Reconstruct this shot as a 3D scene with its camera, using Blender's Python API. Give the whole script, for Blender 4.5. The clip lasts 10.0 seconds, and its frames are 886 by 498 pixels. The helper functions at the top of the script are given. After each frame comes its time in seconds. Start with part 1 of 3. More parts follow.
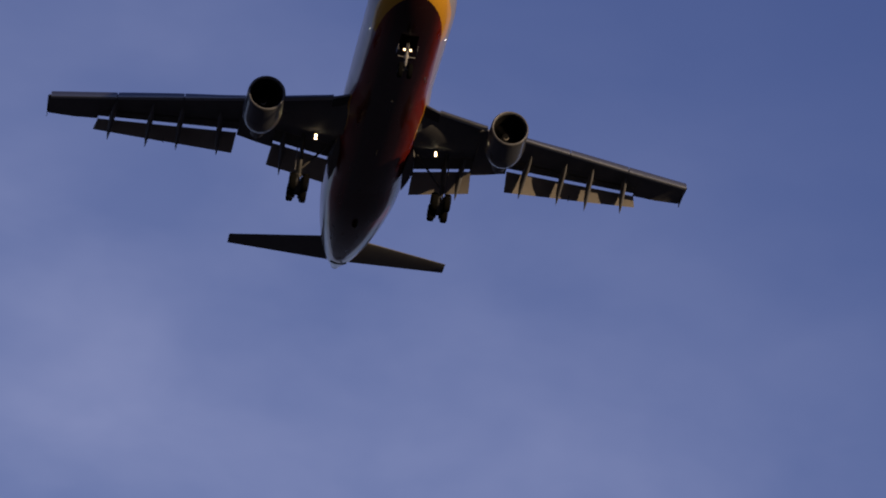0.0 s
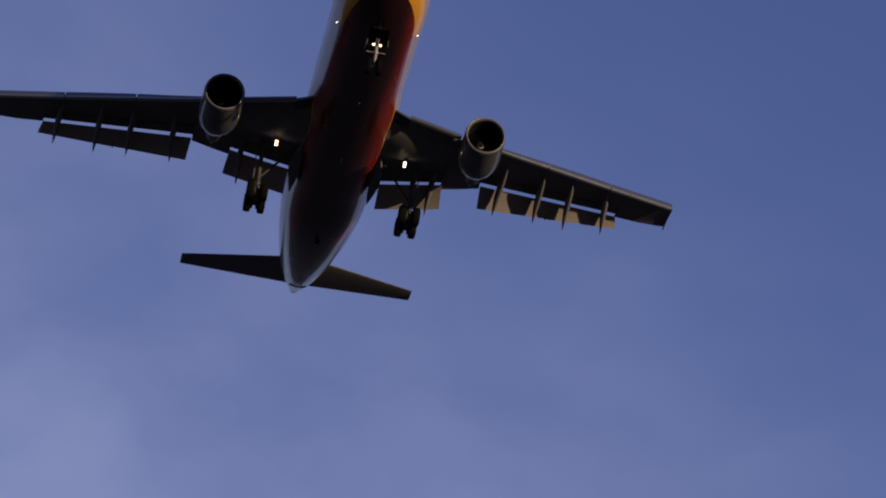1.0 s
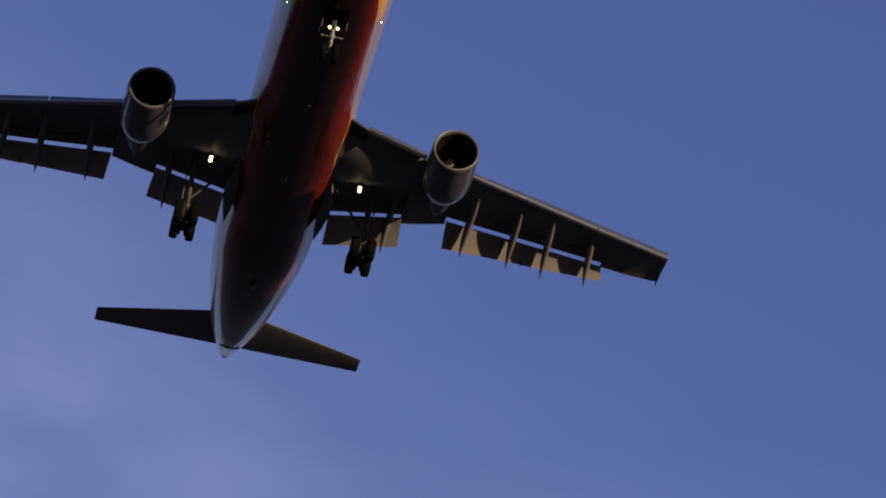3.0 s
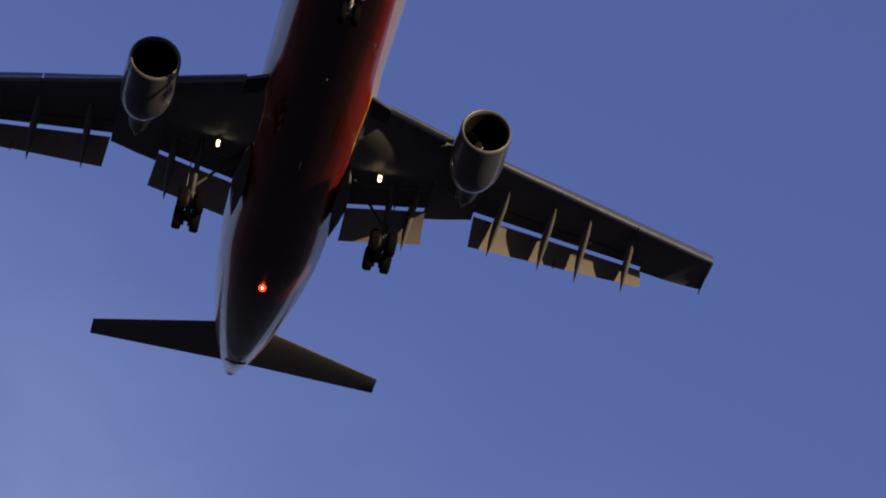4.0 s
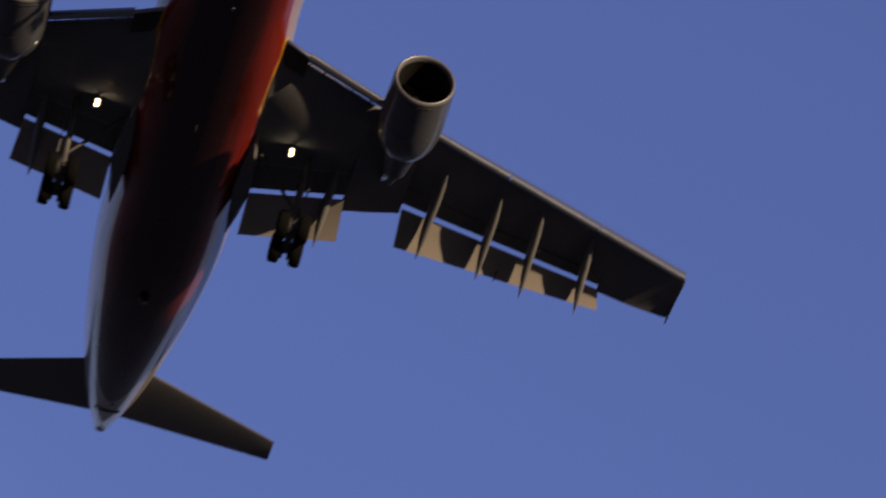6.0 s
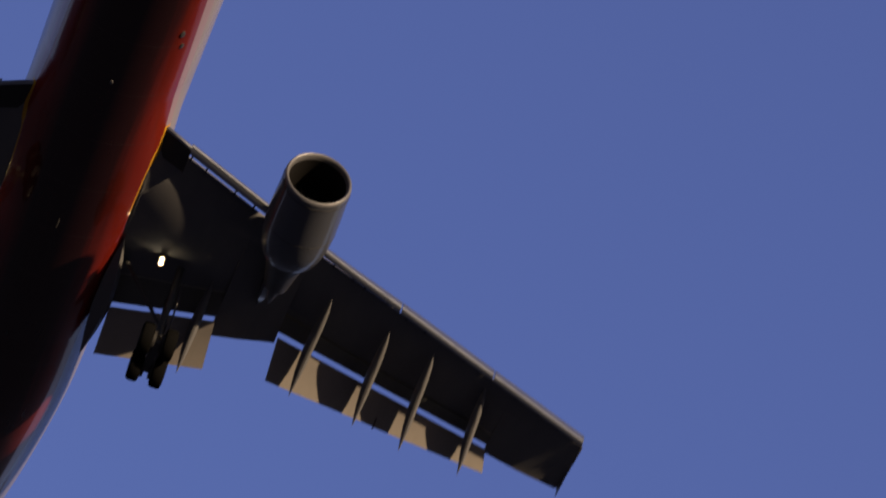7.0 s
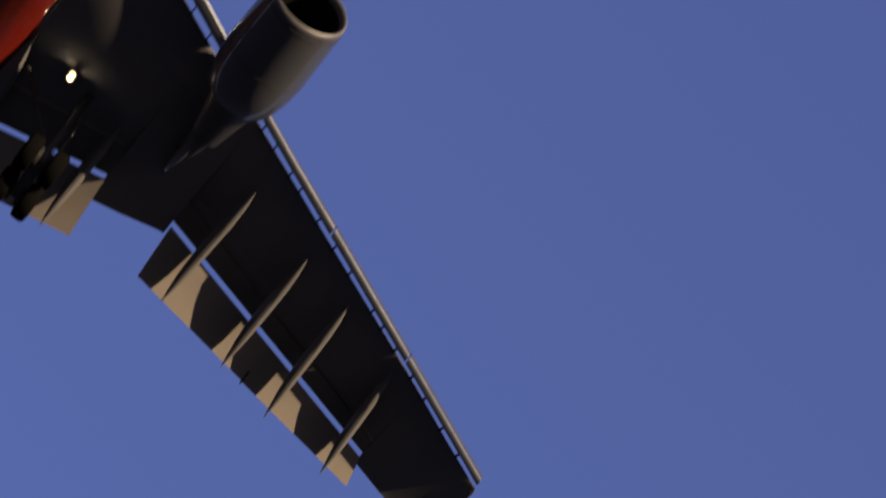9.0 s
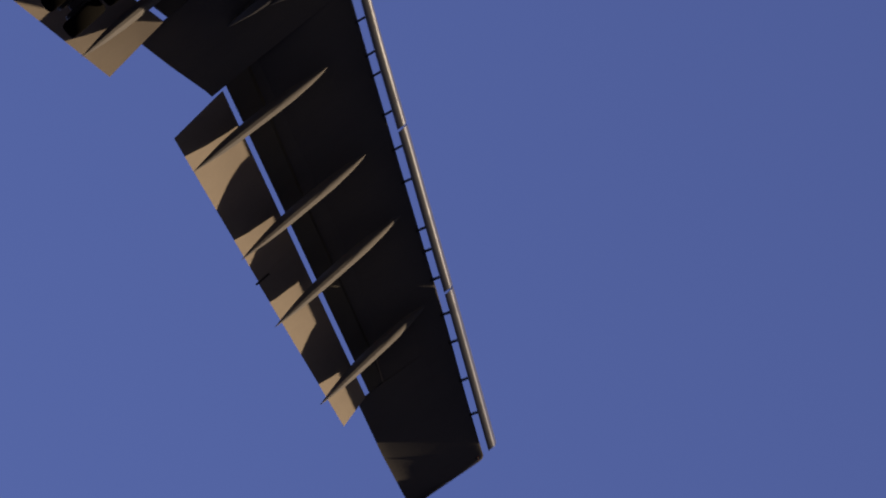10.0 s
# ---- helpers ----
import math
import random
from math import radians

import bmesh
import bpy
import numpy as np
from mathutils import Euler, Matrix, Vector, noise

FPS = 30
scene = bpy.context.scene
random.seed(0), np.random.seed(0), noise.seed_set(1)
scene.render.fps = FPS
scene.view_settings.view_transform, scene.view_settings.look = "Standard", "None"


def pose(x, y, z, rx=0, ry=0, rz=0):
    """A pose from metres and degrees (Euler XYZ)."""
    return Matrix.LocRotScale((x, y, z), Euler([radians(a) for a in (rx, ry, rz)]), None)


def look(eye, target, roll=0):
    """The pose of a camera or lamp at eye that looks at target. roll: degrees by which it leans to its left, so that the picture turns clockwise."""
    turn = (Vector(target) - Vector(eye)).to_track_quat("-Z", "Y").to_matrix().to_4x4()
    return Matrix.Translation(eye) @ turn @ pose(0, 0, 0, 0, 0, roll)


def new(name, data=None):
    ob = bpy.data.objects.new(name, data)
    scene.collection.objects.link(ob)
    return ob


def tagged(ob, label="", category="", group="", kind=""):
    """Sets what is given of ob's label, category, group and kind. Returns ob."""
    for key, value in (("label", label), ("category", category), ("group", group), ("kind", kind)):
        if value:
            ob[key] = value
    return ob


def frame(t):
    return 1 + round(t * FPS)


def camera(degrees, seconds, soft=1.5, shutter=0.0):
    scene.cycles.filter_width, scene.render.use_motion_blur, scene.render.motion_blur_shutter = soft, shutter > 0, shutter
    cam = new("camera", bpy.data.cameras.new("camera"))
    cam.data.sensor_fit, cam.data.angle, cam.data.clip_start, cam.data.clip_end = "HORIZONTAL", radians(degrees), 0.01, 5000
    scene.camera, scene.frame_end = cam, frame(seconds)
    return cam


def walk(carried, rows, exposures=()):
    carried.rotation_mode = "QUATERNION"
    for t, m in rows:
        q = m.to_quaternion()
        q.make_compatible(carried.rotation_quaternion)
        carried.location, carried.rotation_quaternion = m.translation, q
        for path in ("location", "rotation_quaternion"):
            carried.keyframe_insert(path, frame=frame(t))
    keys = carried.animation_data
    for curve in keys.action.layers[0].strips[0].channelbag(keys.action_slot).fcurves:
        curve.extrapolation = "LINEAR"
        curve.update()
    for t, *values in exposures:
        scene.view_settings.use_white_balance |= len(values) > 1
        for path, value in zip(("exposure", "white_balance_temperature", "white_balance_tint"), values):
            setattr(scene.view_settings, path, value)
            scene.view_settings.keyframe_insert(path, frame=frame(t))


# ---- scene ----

# PATH> fitted turns of the camera and flight of the aeroplane
LENS = 13.334
TURNS = [
    (0.0, 109.929, -5.769, 172.639),
    (0.5, 110.631, -6.140, 172.218),
    (1.0, 111.588, -6.638, 171.682),
    (1.5, 112.495, -7.028, 171.161),
    (2.0, 113.470, -7.346, 170.649),
    (2.5, 114.593, -7.628, 170.217),
    (2.7, 115.067, -7.692, 170.122),
    (3.8, 117.323, -8.322, 169.877),
    (4.0, 117.810, -8.387, 169.819),
    (4.5, 118.810, -8.560, 169.596),
    (5.0, 119.761, -8.594, 169.287),
    (5.2, 120.290, -8.611, 169.130),
    (6.3, 125.263, -8.654, 166.077),
    (6.5, 126.354, -8.820, 165.250),
    (6.8, 128.636, -9.121, 163.969),
    (7.0, 130.280, -10.053, 162.681),
    (7.2, 131.624, -10.577, 161.565),
    (7.5, 133.877, -12.050, 158.900),
    (8.0, 137.280, -14.094, 154.710),
    (8.5, 140.402, -16.207, 149.858),
    (8.7, 141.710, -16.533, 148.482),
    (9.0, 143.551, -17.578, 145.873),
    (9.2, 144.555, -17.499, 144.670),
    (9.5, 146.936, -19.118, 140.143),
    (9.7, 148.980, -19.976, 137.140),
    (10.0, 151.947, -20.024, 133.838),
]
FLIGHT = [
    (0.0, -16.940, -215.870, 98.958, 3.944, -0.193, 0.169),
    (2.5, -12.054, -169.696, 96.601, 3.793, -0.136, 0.190),
    (5.0, -7.112, -123.552, 94.472, 3.642, -0.079, 0.210),
    (7.5, -2.112, -77.439, 92.570, 3.491, -0.023, 0.230),
    (10.0, 2.944, -31.356, 90.894, 3.341, 0.034, 0.251),
]
# <PATH

# ---- camera: a spectator under the approach path, turning with the aeroplane ----
EYE = (0.0, 0.0, 1.7)
cam = camera(LENS, 10.0, soft=1.9, shutter=0.6)
walk(cam, [(t, pose(*EYE, rx, ry, rz)) for t, rx, ry, rz in TURNS], exposures=[(0.0, -0.01), (2.5, 0.31), (4.0, 0.48), (5.0, 0.62), (6.5, 0.71), (8.5, 0.83), (10.0, 0.93)])

# ---- world and sun ----
SUN_AZ = 36.0        # degrees from the flight direction towards the port side
SUN_EL = 5.8
sun_dir = Vector((-math.sin(radians(SUN_AZ)) * math.cos(radians(SUN_EL)),
                  math.cos(radians(SUN_AZ)) * math.cos(radians(SUN_EL)), math.sin(radians(SUN_EL))))


def build_world():
    w = bpy.data.worlds.new("sky")
    scene.world = w
    w.use_nodes = True
    nt = w.node_tree
    nt.nodes.clear()
    out = nt.nodes.new("ShaderNodeOutputWorld")
    bg = nt.nodes.new("ShaderNodeBackground")
    sky = nt.nodes.new("ShaderNodeTexSky")
    sky.sky_type = "NISHITA"
    sky.sun_disc = False
    sky.sun_elevation = radians(SUN_EL)
    sky.sun_rotation = math.atan2(sun_dir.x, sun_dir.y)
    sky.air_density, sky.dust_density, sky.ozone_density = 1.0, 0.6, 3.0
    # a thin high veil over the whole sky, with wisps of cloud lower down
    tc = nt.nodes.new("ShaderNodeTexCoord")
    sep = nt.nodes.new("ShaderNodeSeparateXYZ")
    nt.links.new(tc.outputs["Generated"], sep.inputs[0])
    veil = nt.nodes.new("ShaderNodeMix")
    veil.data_type = "RGBA"
    # the veil thins out towards the bright horizon
    thin = nt.nodes.new("ShaderNodeMapRange")
    thin.interpolation_type = "SMOOTHSTEP"
    thin.inputs["From Min"].default_value = 0.05
    thin.inputs["From Max"].default_value = 0.24
    thin.inputs["To Min"].default_value = 0.1
    thin.inputs["To Max"].default_value = 0.72
    nt.links.new(sep.outputs["Z"], thin.inputs["Value"])
    nt.links.new(thin.outputs["Result"], veil.inputs["Factor"])
    nt.links.new(sky.outputs["Color"], veil.inputs[6])
    veil.inputs[7].default_value = (0.84, 1.15, 3.45, 1)
    mp = nt.nodes.new("ShaderNodeMapping")
    mp.inputs["Scale"].default_value = (1.0, 1.0, 1.7)
    mp.inputs["Rotation"].default_value = (0.3, 0.2, 0.5)
    nt.links.new(tc.outputs["Generated"], mp.inputs[0])
    n1 = nt.nodes.new("ShaderNodeTexNoise")
    n1.inputs["Scale"].default_value = 13.0
    n1.inputs["Detail"].default_value = 4.0
    n1.inputs["Roughness"].default_value = 0.5
    n1.inputs["Distortion"].default_value = 0.15
    nt.links.new(mp.outputs[0], n1.inputs["Vector"])
    low = nt.nodes.new("ShaderNodeMapRange")
    low.interpolation_type = "SMOOTHSTEP"
    low.inputs["From Min"].default_value = 0.51
    low.inputs["From Max"].default_value = 0.26
    lean = nt.nodes.new("ShaderNodeMath")
    lean.operation = "MULTIPLY_ADD"
    lean.inputs[1].default_value = -0.4
    nt.links.new(sep.outputs["X"], lean.inputs[0])
    nt.links.new(sep.outputs["Z"], lean.inputs[2])
    nt.links.new(lean.outputs[0], low.inputs["Value"])
    wisp = nt.nodes.new("ShaderNodeMapRange")
    wisp.inputs["From Min"].default_value = 0.32
    wisp.inputs["From Max"].default_value = 0.68
    wisp.inputs["To Min"].default_value = 0.42
    wisp.inputs["To Max"].default_value = 1.0
    nt.links.new(n1.outputs["Fac"], wisp.inputs["Value"])
    mul = nt.nodes.new("ShaderNodeMath")
    mul.operation = "MULTIPLY"
    nt.links.new(low.outputs["Result"], mul.inputs[0])
    nt.links.new(wisp.outputs["Result"], mul.inputs[1])
    mix = nt.nodes.new("ShaderNodeMix")
    mix.data_type = "RGBA"
    nt.links.new(mul.outputs[0], mix.inputs["Factor"])
    nt.links.new(veil.outputs[2], mix.inputs[6])
    mix.inputs[7].default_value = (2.28, 2.66, 4.85, 1)
    # the whole sky pales away from the sun and deepens overhead
    pale = nt.nodes.new("ShaderNodeVectorMath")
    pale.operation = "DOT_PRODUCT"
    pale.inputs[1].default_value = (0.15, -0.50, -0.65)
    nt.links.new(tc.outputs["Generated"], pale.inputs[0])
    fade = nt.nodes.new("ShaderNodeMath")
    fade.operation = "POWER"
    fade.inputs[0].default_value = 2.0
    shift = nt.nodes.new("ShaderNodeMath")
    shift.operation = "SUBTRACT"
    shift.inputs[1].default_value = 0.1
    nt.links.new(pale.outputs["Value"], shift.inputs[0])
    nt.links.new(shift.outputs[0], fade.inputs[1])
    level = nt.nodes.new("ShaderNodeMath")
    level.operation = "MULTIPLY"
    level.inputs[1].default_value = 0.085
    nt.links.new(fade.outputs[0], level.inputs[0])
    nt.links.new(level.outputs[0], bg.inputs["Strength"])
    nt.links.new(mix.outputs[2], bg.inputs["Color"])
    nt.links.new(bg.outputs[0], out.inputs[0])


build_world()
sun = new("sun", bpy.data.lights.new("sun", "SUN"))
sun.data.energy = 5.0
sun.data.angle = radians(0.6)
sun.data.color = (1.0, 0.72, 0.45)
sun.matrix_world = look((0, 0, 300), Vector((0, 0, 300)) - sun_dir)


# ---- materials ----
def mat_base(name, rough=0.5, metal=0.0, coat=0.0):
    m = bpy.data.materials.new(name)
    m.use_nodes = True
    b = m.node_tree.nodes["Principled BSDF"]
    b.inputs["Roughness"].default_value = rough
    b.inputs["Metallic"].default_value = metal
    b.inputs["Coat Weight"].default_value = coat
    b.inputs["Coat Roughness"].default_value = 0.03
    return m, m.node_tree, b


def nd(nt, kind, **sets):
    n = nt.nodes.new(kind)
    for k, v in sets.items():
        n.inputs[k.replace("_", " ")].default_value = v
    return n


def op(nt, what, a, b=None):
    n = nt.nodes.new("ShaderNodeMath")
    n.operation = what
    for i, v in enumerate((a, b)):
        if v is None:
            continue
        if isinstance(v, (int, float)):
            n.inputs[i].default_value = v
        else:
            nt.links.new(v, n.inputs[i])
    return n.outputs[0]


def mixc(nt, fac, a, b, blend="MIX"):
    n = nt.nodes.new("ShaderNodeMix")
    n.data_type = "RGBA"
    n.blend_type = blend
    for sock, v in ((n.inputs["Factor"], fac), (n.inputs[6], a), (n.inputs[7], b)):
        if isinstance(v, (int, float)):
            sock.default_value = v
        elif isinstance(v, tuple):
            sock.default_value = (*v, 1)
        else:
            nt.links.new(v, sock)
    return n.outputs[2]


def worn(name, color, rough=0.45, metal=0.0, coat=0.0, dirt=0.35, streak=(1.2, 0.25, 1.2), dark=None, spec=0.25):
    """Paint or metal with fore-and-aft dirt streaks, fine mottling and slight relief."""
    m, nt, b = mat_base(name, rough, metal, coat)
    b.inputs["Specular IOR Level"].default_value = spec
    tc = nt.nodes.new("ShaderNodeTexCoord")
    mp = nd(nt, "ShaderNodeMapping", Scale=streak)
    nt.links.new(tc.outputs["Object"], mp.inputs[0])
    n1 = nd(nt, "ShaderNodeTexNoise", Scale=1.6, Detail=6.0, Roughness=0.6)
    nt.links.new(mp.outputs[0], n1.inputs["Vector"])
    n2 = nd(nt, "ShaderNodeTexNoise", Scale=14.0, Detail=4.0)
    nt.links.new(tc.outputs["Object"], n2.inputs["Vector"])
    f = op(nt, "MULTIPLY", n1.outputs["Fac"], dirt)
    f = op(nt, "ADD", f, op(nt, "MULTIPLY", n2.outputs["Fac"], dirt * 0.3))
    d = dark or tuple(c * 0.45 for c in color)
    nt.links.new(mixc(nt, f, color, d), b.inputs["Base Color"])
    r = op(nt, "ADD", op(nt, "MULTIPLY", n1.outputs["Fac"], 0.2), rough - 0.1)
    nt.links.new(r, b.inputs["Roughness"])
    bump = nd(nt, "ShaderNodeBump", Strength=0.08, Distance=0.02)
    nt.links.new(n2.outputs["Fac"], bump.inputs["Height"])
    nt.links.new(bump.outputs[0], b.inputs["Normal"])
    return m


def livery():
    """White upper hull, yellow cheat line, red belly; parted along a line of height by station."""
    m, nt, b = mat_base("hull_paint", 0.32, 0.0, 0.58)
    b.inputs["Specular IOR Level"].default_value = 0.03
    b.inputs["Coat Roughness"].default_value = 0.012
    tc = nt.nodes.new("ShaderNodeTexCoord")
    sep = nt.nodes.new("ShaderNodeSeparateXYZ")
    nt.links.new(tc.outputs["Object"], sep.inputs[0])
    x, y, z = sep.outputs
    st = op(nt, "DIVIDE", y, -54.0)           # 0 nose, 1 tail
    ramp = nt.nodes.new("ShaderNodeFloatCurve")
    c = ramp.mapping.curves[0]
    # height of the line, (z + 3) / 4
    pts = [(0.0, 0.27), (0.05, 0.25), (0.10, 0.262), (0.15, 0.285), (0.2, 0.305), (0.28, 0.345), (0.32, 0.36), (0.345, 0.33), (0.365, 0.285), (0.40, 0.262), (0.42, 0.27), (0.435, 0.34), (0.50, 0.36), (0.6, 0.345), (0.70, 0.37), (0.78, 0.44), (0.84, 0.515), (0.88, 0.575), (1.0, 0.80)]
    c.points[0].location, c.points[1].location = pts[0], pts[-1]
    for p in pts[1:-1]:
        c.points.new(*p)
    ramp.mapping.update()
    nt.links.new(st, ramp.inputs["Value"])
    line = op(nt, "SUBTRACT", op(nt, "MULTIPLY", ramp.outputs[0], 4.0), 3.0)
    h = op(nt, "SUBTRACT", z, line)
    # width of the yellow line: wide at the nose, narrow from the wing aft
    wid = nt.nodes.new("ShaderNodeFloatCurve")
    c = wid.mapping.curves[0]
    c.points[0].location, c.points[1].location = (0.0, 0.95), (1.0, 0.0)
    for p in ((0.09, 0.75), (0.15, 0.40), (0.3, 0.30), (0.34, 0.24), (0.37, 0.27), (0.415, 0.25), (0.435, 0.0)):
        c.points.new(*p)
    wid.mapping.update()
    nt.links.new(st, wid.inputs["Value"])
    above = op(nt, "GREATER_THAN", h, 0.0)
    top = op(nt, "GREATER_THAN", op(nt, "SUBTRACT", h, wid.outputs[0]), 0.0)
    n1 = nd(nt, "ShaderNodeTexNoise", Scale=0.9, Detail=6.0, Roughness=0.6)
    mp = nd(nt, "ShaderNodeMapping", Scale=(1.5, 0.25, 1.5))
    nt.links.new(tc.outputs["Object"], mp.inputs[0])
    nt.links.new(mp.outputs[0], n1.inputs["Vector"])
    # the line is yellow at the nose and at the wing root, mauve-grey between
    mid = op(nt, "MULTIPLY", op(nt, "GREATER_THAN", st, 0.142), op(nt, "LESS_THAN", st, 0.332))
    band = mixc(nt, mid, (0.54, 0.27, 0.015), (0.28, 0.205, 0.215))
    col = mixc(nt, above, (0.150, 0.008, 0.003), band)
    col = mixc(nt, top, col, (0.25, 0.23, 0.208))
    col = mixc(nt, op(nt, "MULTIPLY", n1.outputs["Fac"], 0.30), col, (0.07, 0.045, 0.038))
    col = mixc(nt, op(nt, "GREATER_THAN", st, 0.907), col, (0.22, 0.20, 0.18))
    # belly shade painted into the colour along the keel, with sooty aft streaks
    keel_shade = nt.nodes.new("ShaderNodeMapRange")
    keel_shade.interpolation_type = "SMOOTHSTEP"
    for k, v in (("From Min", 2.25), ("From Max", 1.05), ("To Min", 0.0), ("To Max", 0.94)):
        keel_shade.inputs[k].default_value = v
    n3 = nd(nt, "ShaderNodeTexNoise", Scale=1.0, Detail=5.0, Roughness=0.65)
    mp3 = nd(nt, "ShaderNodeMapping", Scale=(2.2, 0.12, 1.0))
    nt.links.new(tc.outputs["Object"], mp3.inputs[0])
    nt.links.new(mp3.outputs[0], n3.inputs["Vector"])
    nt.links.new(op(nt, "ADD", op(nt, "ABSOLUTE", x), op(nt, "MULTIPLY", op(nt, "SUBTRACT", n3.outputs["Fac"], 0.5), 0.9)), keel_shade.inputs["Value"])
    under = op(nt, "MULTIPLY", op(nt, "LESS_THAN", h, 0.0), keel_shade.outputs["Result"])
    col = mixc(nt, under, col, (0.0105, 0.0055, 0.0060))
    # skin joints: frames across and stringer lines along
    fr = op(nt, "FRACT", op(nt, "DIVIDE", y, 2.65))
    seam = op(nt, "LESS_THAN", fr, 0.006)
    col = mixc(nt, op(nt, "MULTIPLY", seam, 0.5), col, (0.05, 0.04, 0.04))
    nt.links.new(col, b.inputs["Base Color"])
    nt.links.new(op(nt, "ADD", op(nt, "MULTIPLY", n1.outputs["Fac"], 0.2), 0.2), b.inputs["Roughness"])
    return m


def glow(name, color, strength):
    m = bpy.data.materials.new(name)
    m.use_nodes = True
    b = m.node_tree.nodes["Principled BSDF"]
    b.inputs["Base Color"].default_value = (*color, 1)
    b.inputs["Emission Color"].default_value = (*color, 1)
    b.inputs["Emission Strength"].default_value = strength
    return m


M_HULL = livery()
M_WING = worn("wing_grey_paint", (0.125, 0.126, 0.130), 0.55, 0.0, 0.0, spec=0.04)
M_FLAP = worn("flap_grey_paint", (0.225, 0.207, 0.187), 0.5, 0.0, 0.0, 0.4)
# darker than the wing paint: shade of the flap recess put into the colour
M_COVE = worn("flap_cove_shade", (0.10, 0.10, 0.09), 0.7)
M_SLAT = worn("slat_bare_metal", (0.25, 0.27, 0.31), 0.31, 0.86, 0.0, 0.25)
M_NAC = worn("nacelle_paint", (0.056, 0.061, 0.073), 0.45, 0.0, 0.6, spec=0.06)
M_LIP = worn("brushed_lip_metal", (0.14, 0.142, 0.15), 0.48, 0.4, 0.0, 0.15)
M_CORE = worn("heat_stained_nozzle", (0.05, 0.048, 0.047), 0.5, 0.4)
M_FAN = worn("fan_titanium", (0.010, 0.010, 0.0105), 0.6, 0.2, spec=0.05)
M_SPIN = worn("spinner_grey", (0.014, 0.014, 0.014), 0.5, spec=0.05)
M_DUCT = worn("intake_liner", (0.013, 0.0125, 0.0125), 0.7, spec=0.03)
M_GEAR = worn("gear_steel_grey", (0.06, 0.06, 0.06), 0.45, 0.3)
M_NOSEGEAR = worn("nose_gear_light_grey", (0.17, 0.17, 0.17), 0.4, 0.2)
M_TYRE = worn("tyre_rubber", (0.005, 0.005, 0.005), 0.9, spec=0.0)
M_RIM = worn("wheel_rim_alloy", (0.14, 0.14, 0.135), 0.5, 0.5)
M_RED = worn("fin_red_paint", (0.42, 0.022, 0.014), 0.35, 0.0, 0.4)
M_DARK = worn("black_sealant", (0.02, 0.02, 0.02), 0.6)
M_BLACK = worn("matt_black_baffle", (0.003, 0.003, 0.003), 0.9, spec=0.0)
M_GLASS = worn("dark_glass", (0.02, 0.022, 0.026), 0.12, 0.0, 0.8)
M_LAND = glow("landing_lamp_glow", (1.0, 0.80, 0.52), 60.0)
M_TAXI = glow("nose_lamp_glow", (1.0, 0.86, 0.66), 7.0)
M_HALO = glow("lamp_reflector_glow", (1.0, 0.66, 0.34), 1.1)
M_SIDE = glow("side_lamp_glow", (1.0, 0.92, 0.80), 14.0)
M_NAVR = glow("red_navigation_glow", (1.0, 0.06, 0.03), 1.0)
M_NAVG = glow("green_navigation_glow", (0.5, 1.0, 0.8), 3.0)


def bounce_ground():
    m, nt, b = mat_base("ground_bounce_grey", 1.0)
    b.inputs["Specular IOR Level"].default_value = 0.05
    tc = nt.nodes.new("ShaderNodeTexCoord")
    n1 = nd(nt, "ShaderNodeTexNoise", Scale=0.03, Detail=6.0)
    n2 = nd(nt, "ShaderNodeTexNoise", Scale=3.0, Detail=5.0)
    nt.links.new(tc.outputs["Object"], n1.inputs["Vector"])
    nt.links.new(tc.outputs["Object"], n2.inputs["Vector"])
    col = mixc(nt, n1.outputs["Fac"], (0.084, 0.087, 0.092), (0.116, 0.119, 0.126))
    col = mixc(nt, op(nt, "MULTIPLY", n2.outputs["Fac"], 0.5), col, (0.060, 0.062, 0.066))
    nt.links.new(col, b.inputs["Base Color"])
    bump = nd(nt, "ShaderNodeBump", Strength=0.5, Distance=0.05)
    nt.links.new(n2.outputs["Fac"], bump.inputs["Height"])
    nt.links.new(bump.outputs[0], b.inputs["Normal"])
    return m


# ---- mesh helpers ----
def part(name, bm, material, parent, label="", sharp=35.0):
    bmesh.ops.remove_doubles(bm, verts=bm.verts, dist=0.0005)
    bmesh.ops.recalc_face_normals(bm, faces=bm.faces)
    lim = radians(sharp)
    for f in bm.faces:
        f.smooth = True
    for e in bm.edges:
        e.smooth = len(e.link_faces) == 2 and e.calc_face_angle(0.0) < lim
    me = bpy.data.meshes.new(name)
    bm.to_mesh(me)
    bm.free()
    for mt in material if isinstance(material, (list, tuple)) else (material,):
        me.materials.append(mt)
    ob = new(name, me)
    ob.parent = parent
    if label:
        tagged(ob, label)
    return ob


def loft(rings, caps=True, closed=True, bm=None, mats=None):
    """Skin through rings of equal point counts. mats: material index by the point's place in the ring."""
    bm = bm or bmesh.new()
    vs = [[bm.verts.new(p) for p in r] for r in rings]
    n = len(rings[0])
    for a, b in zip(vs, vs[1:]):
        for i in range(n if closed else n - 1):
            j = (i + 1) % n
            f = bm.faces.new((a[i], a[j], b[j], b[i]))
            if mats:
                f.material_index = mats[i]
    if caps:
        bm.faces.new(vs[0])
        bm.faces.new(vs[-1])
    return bm


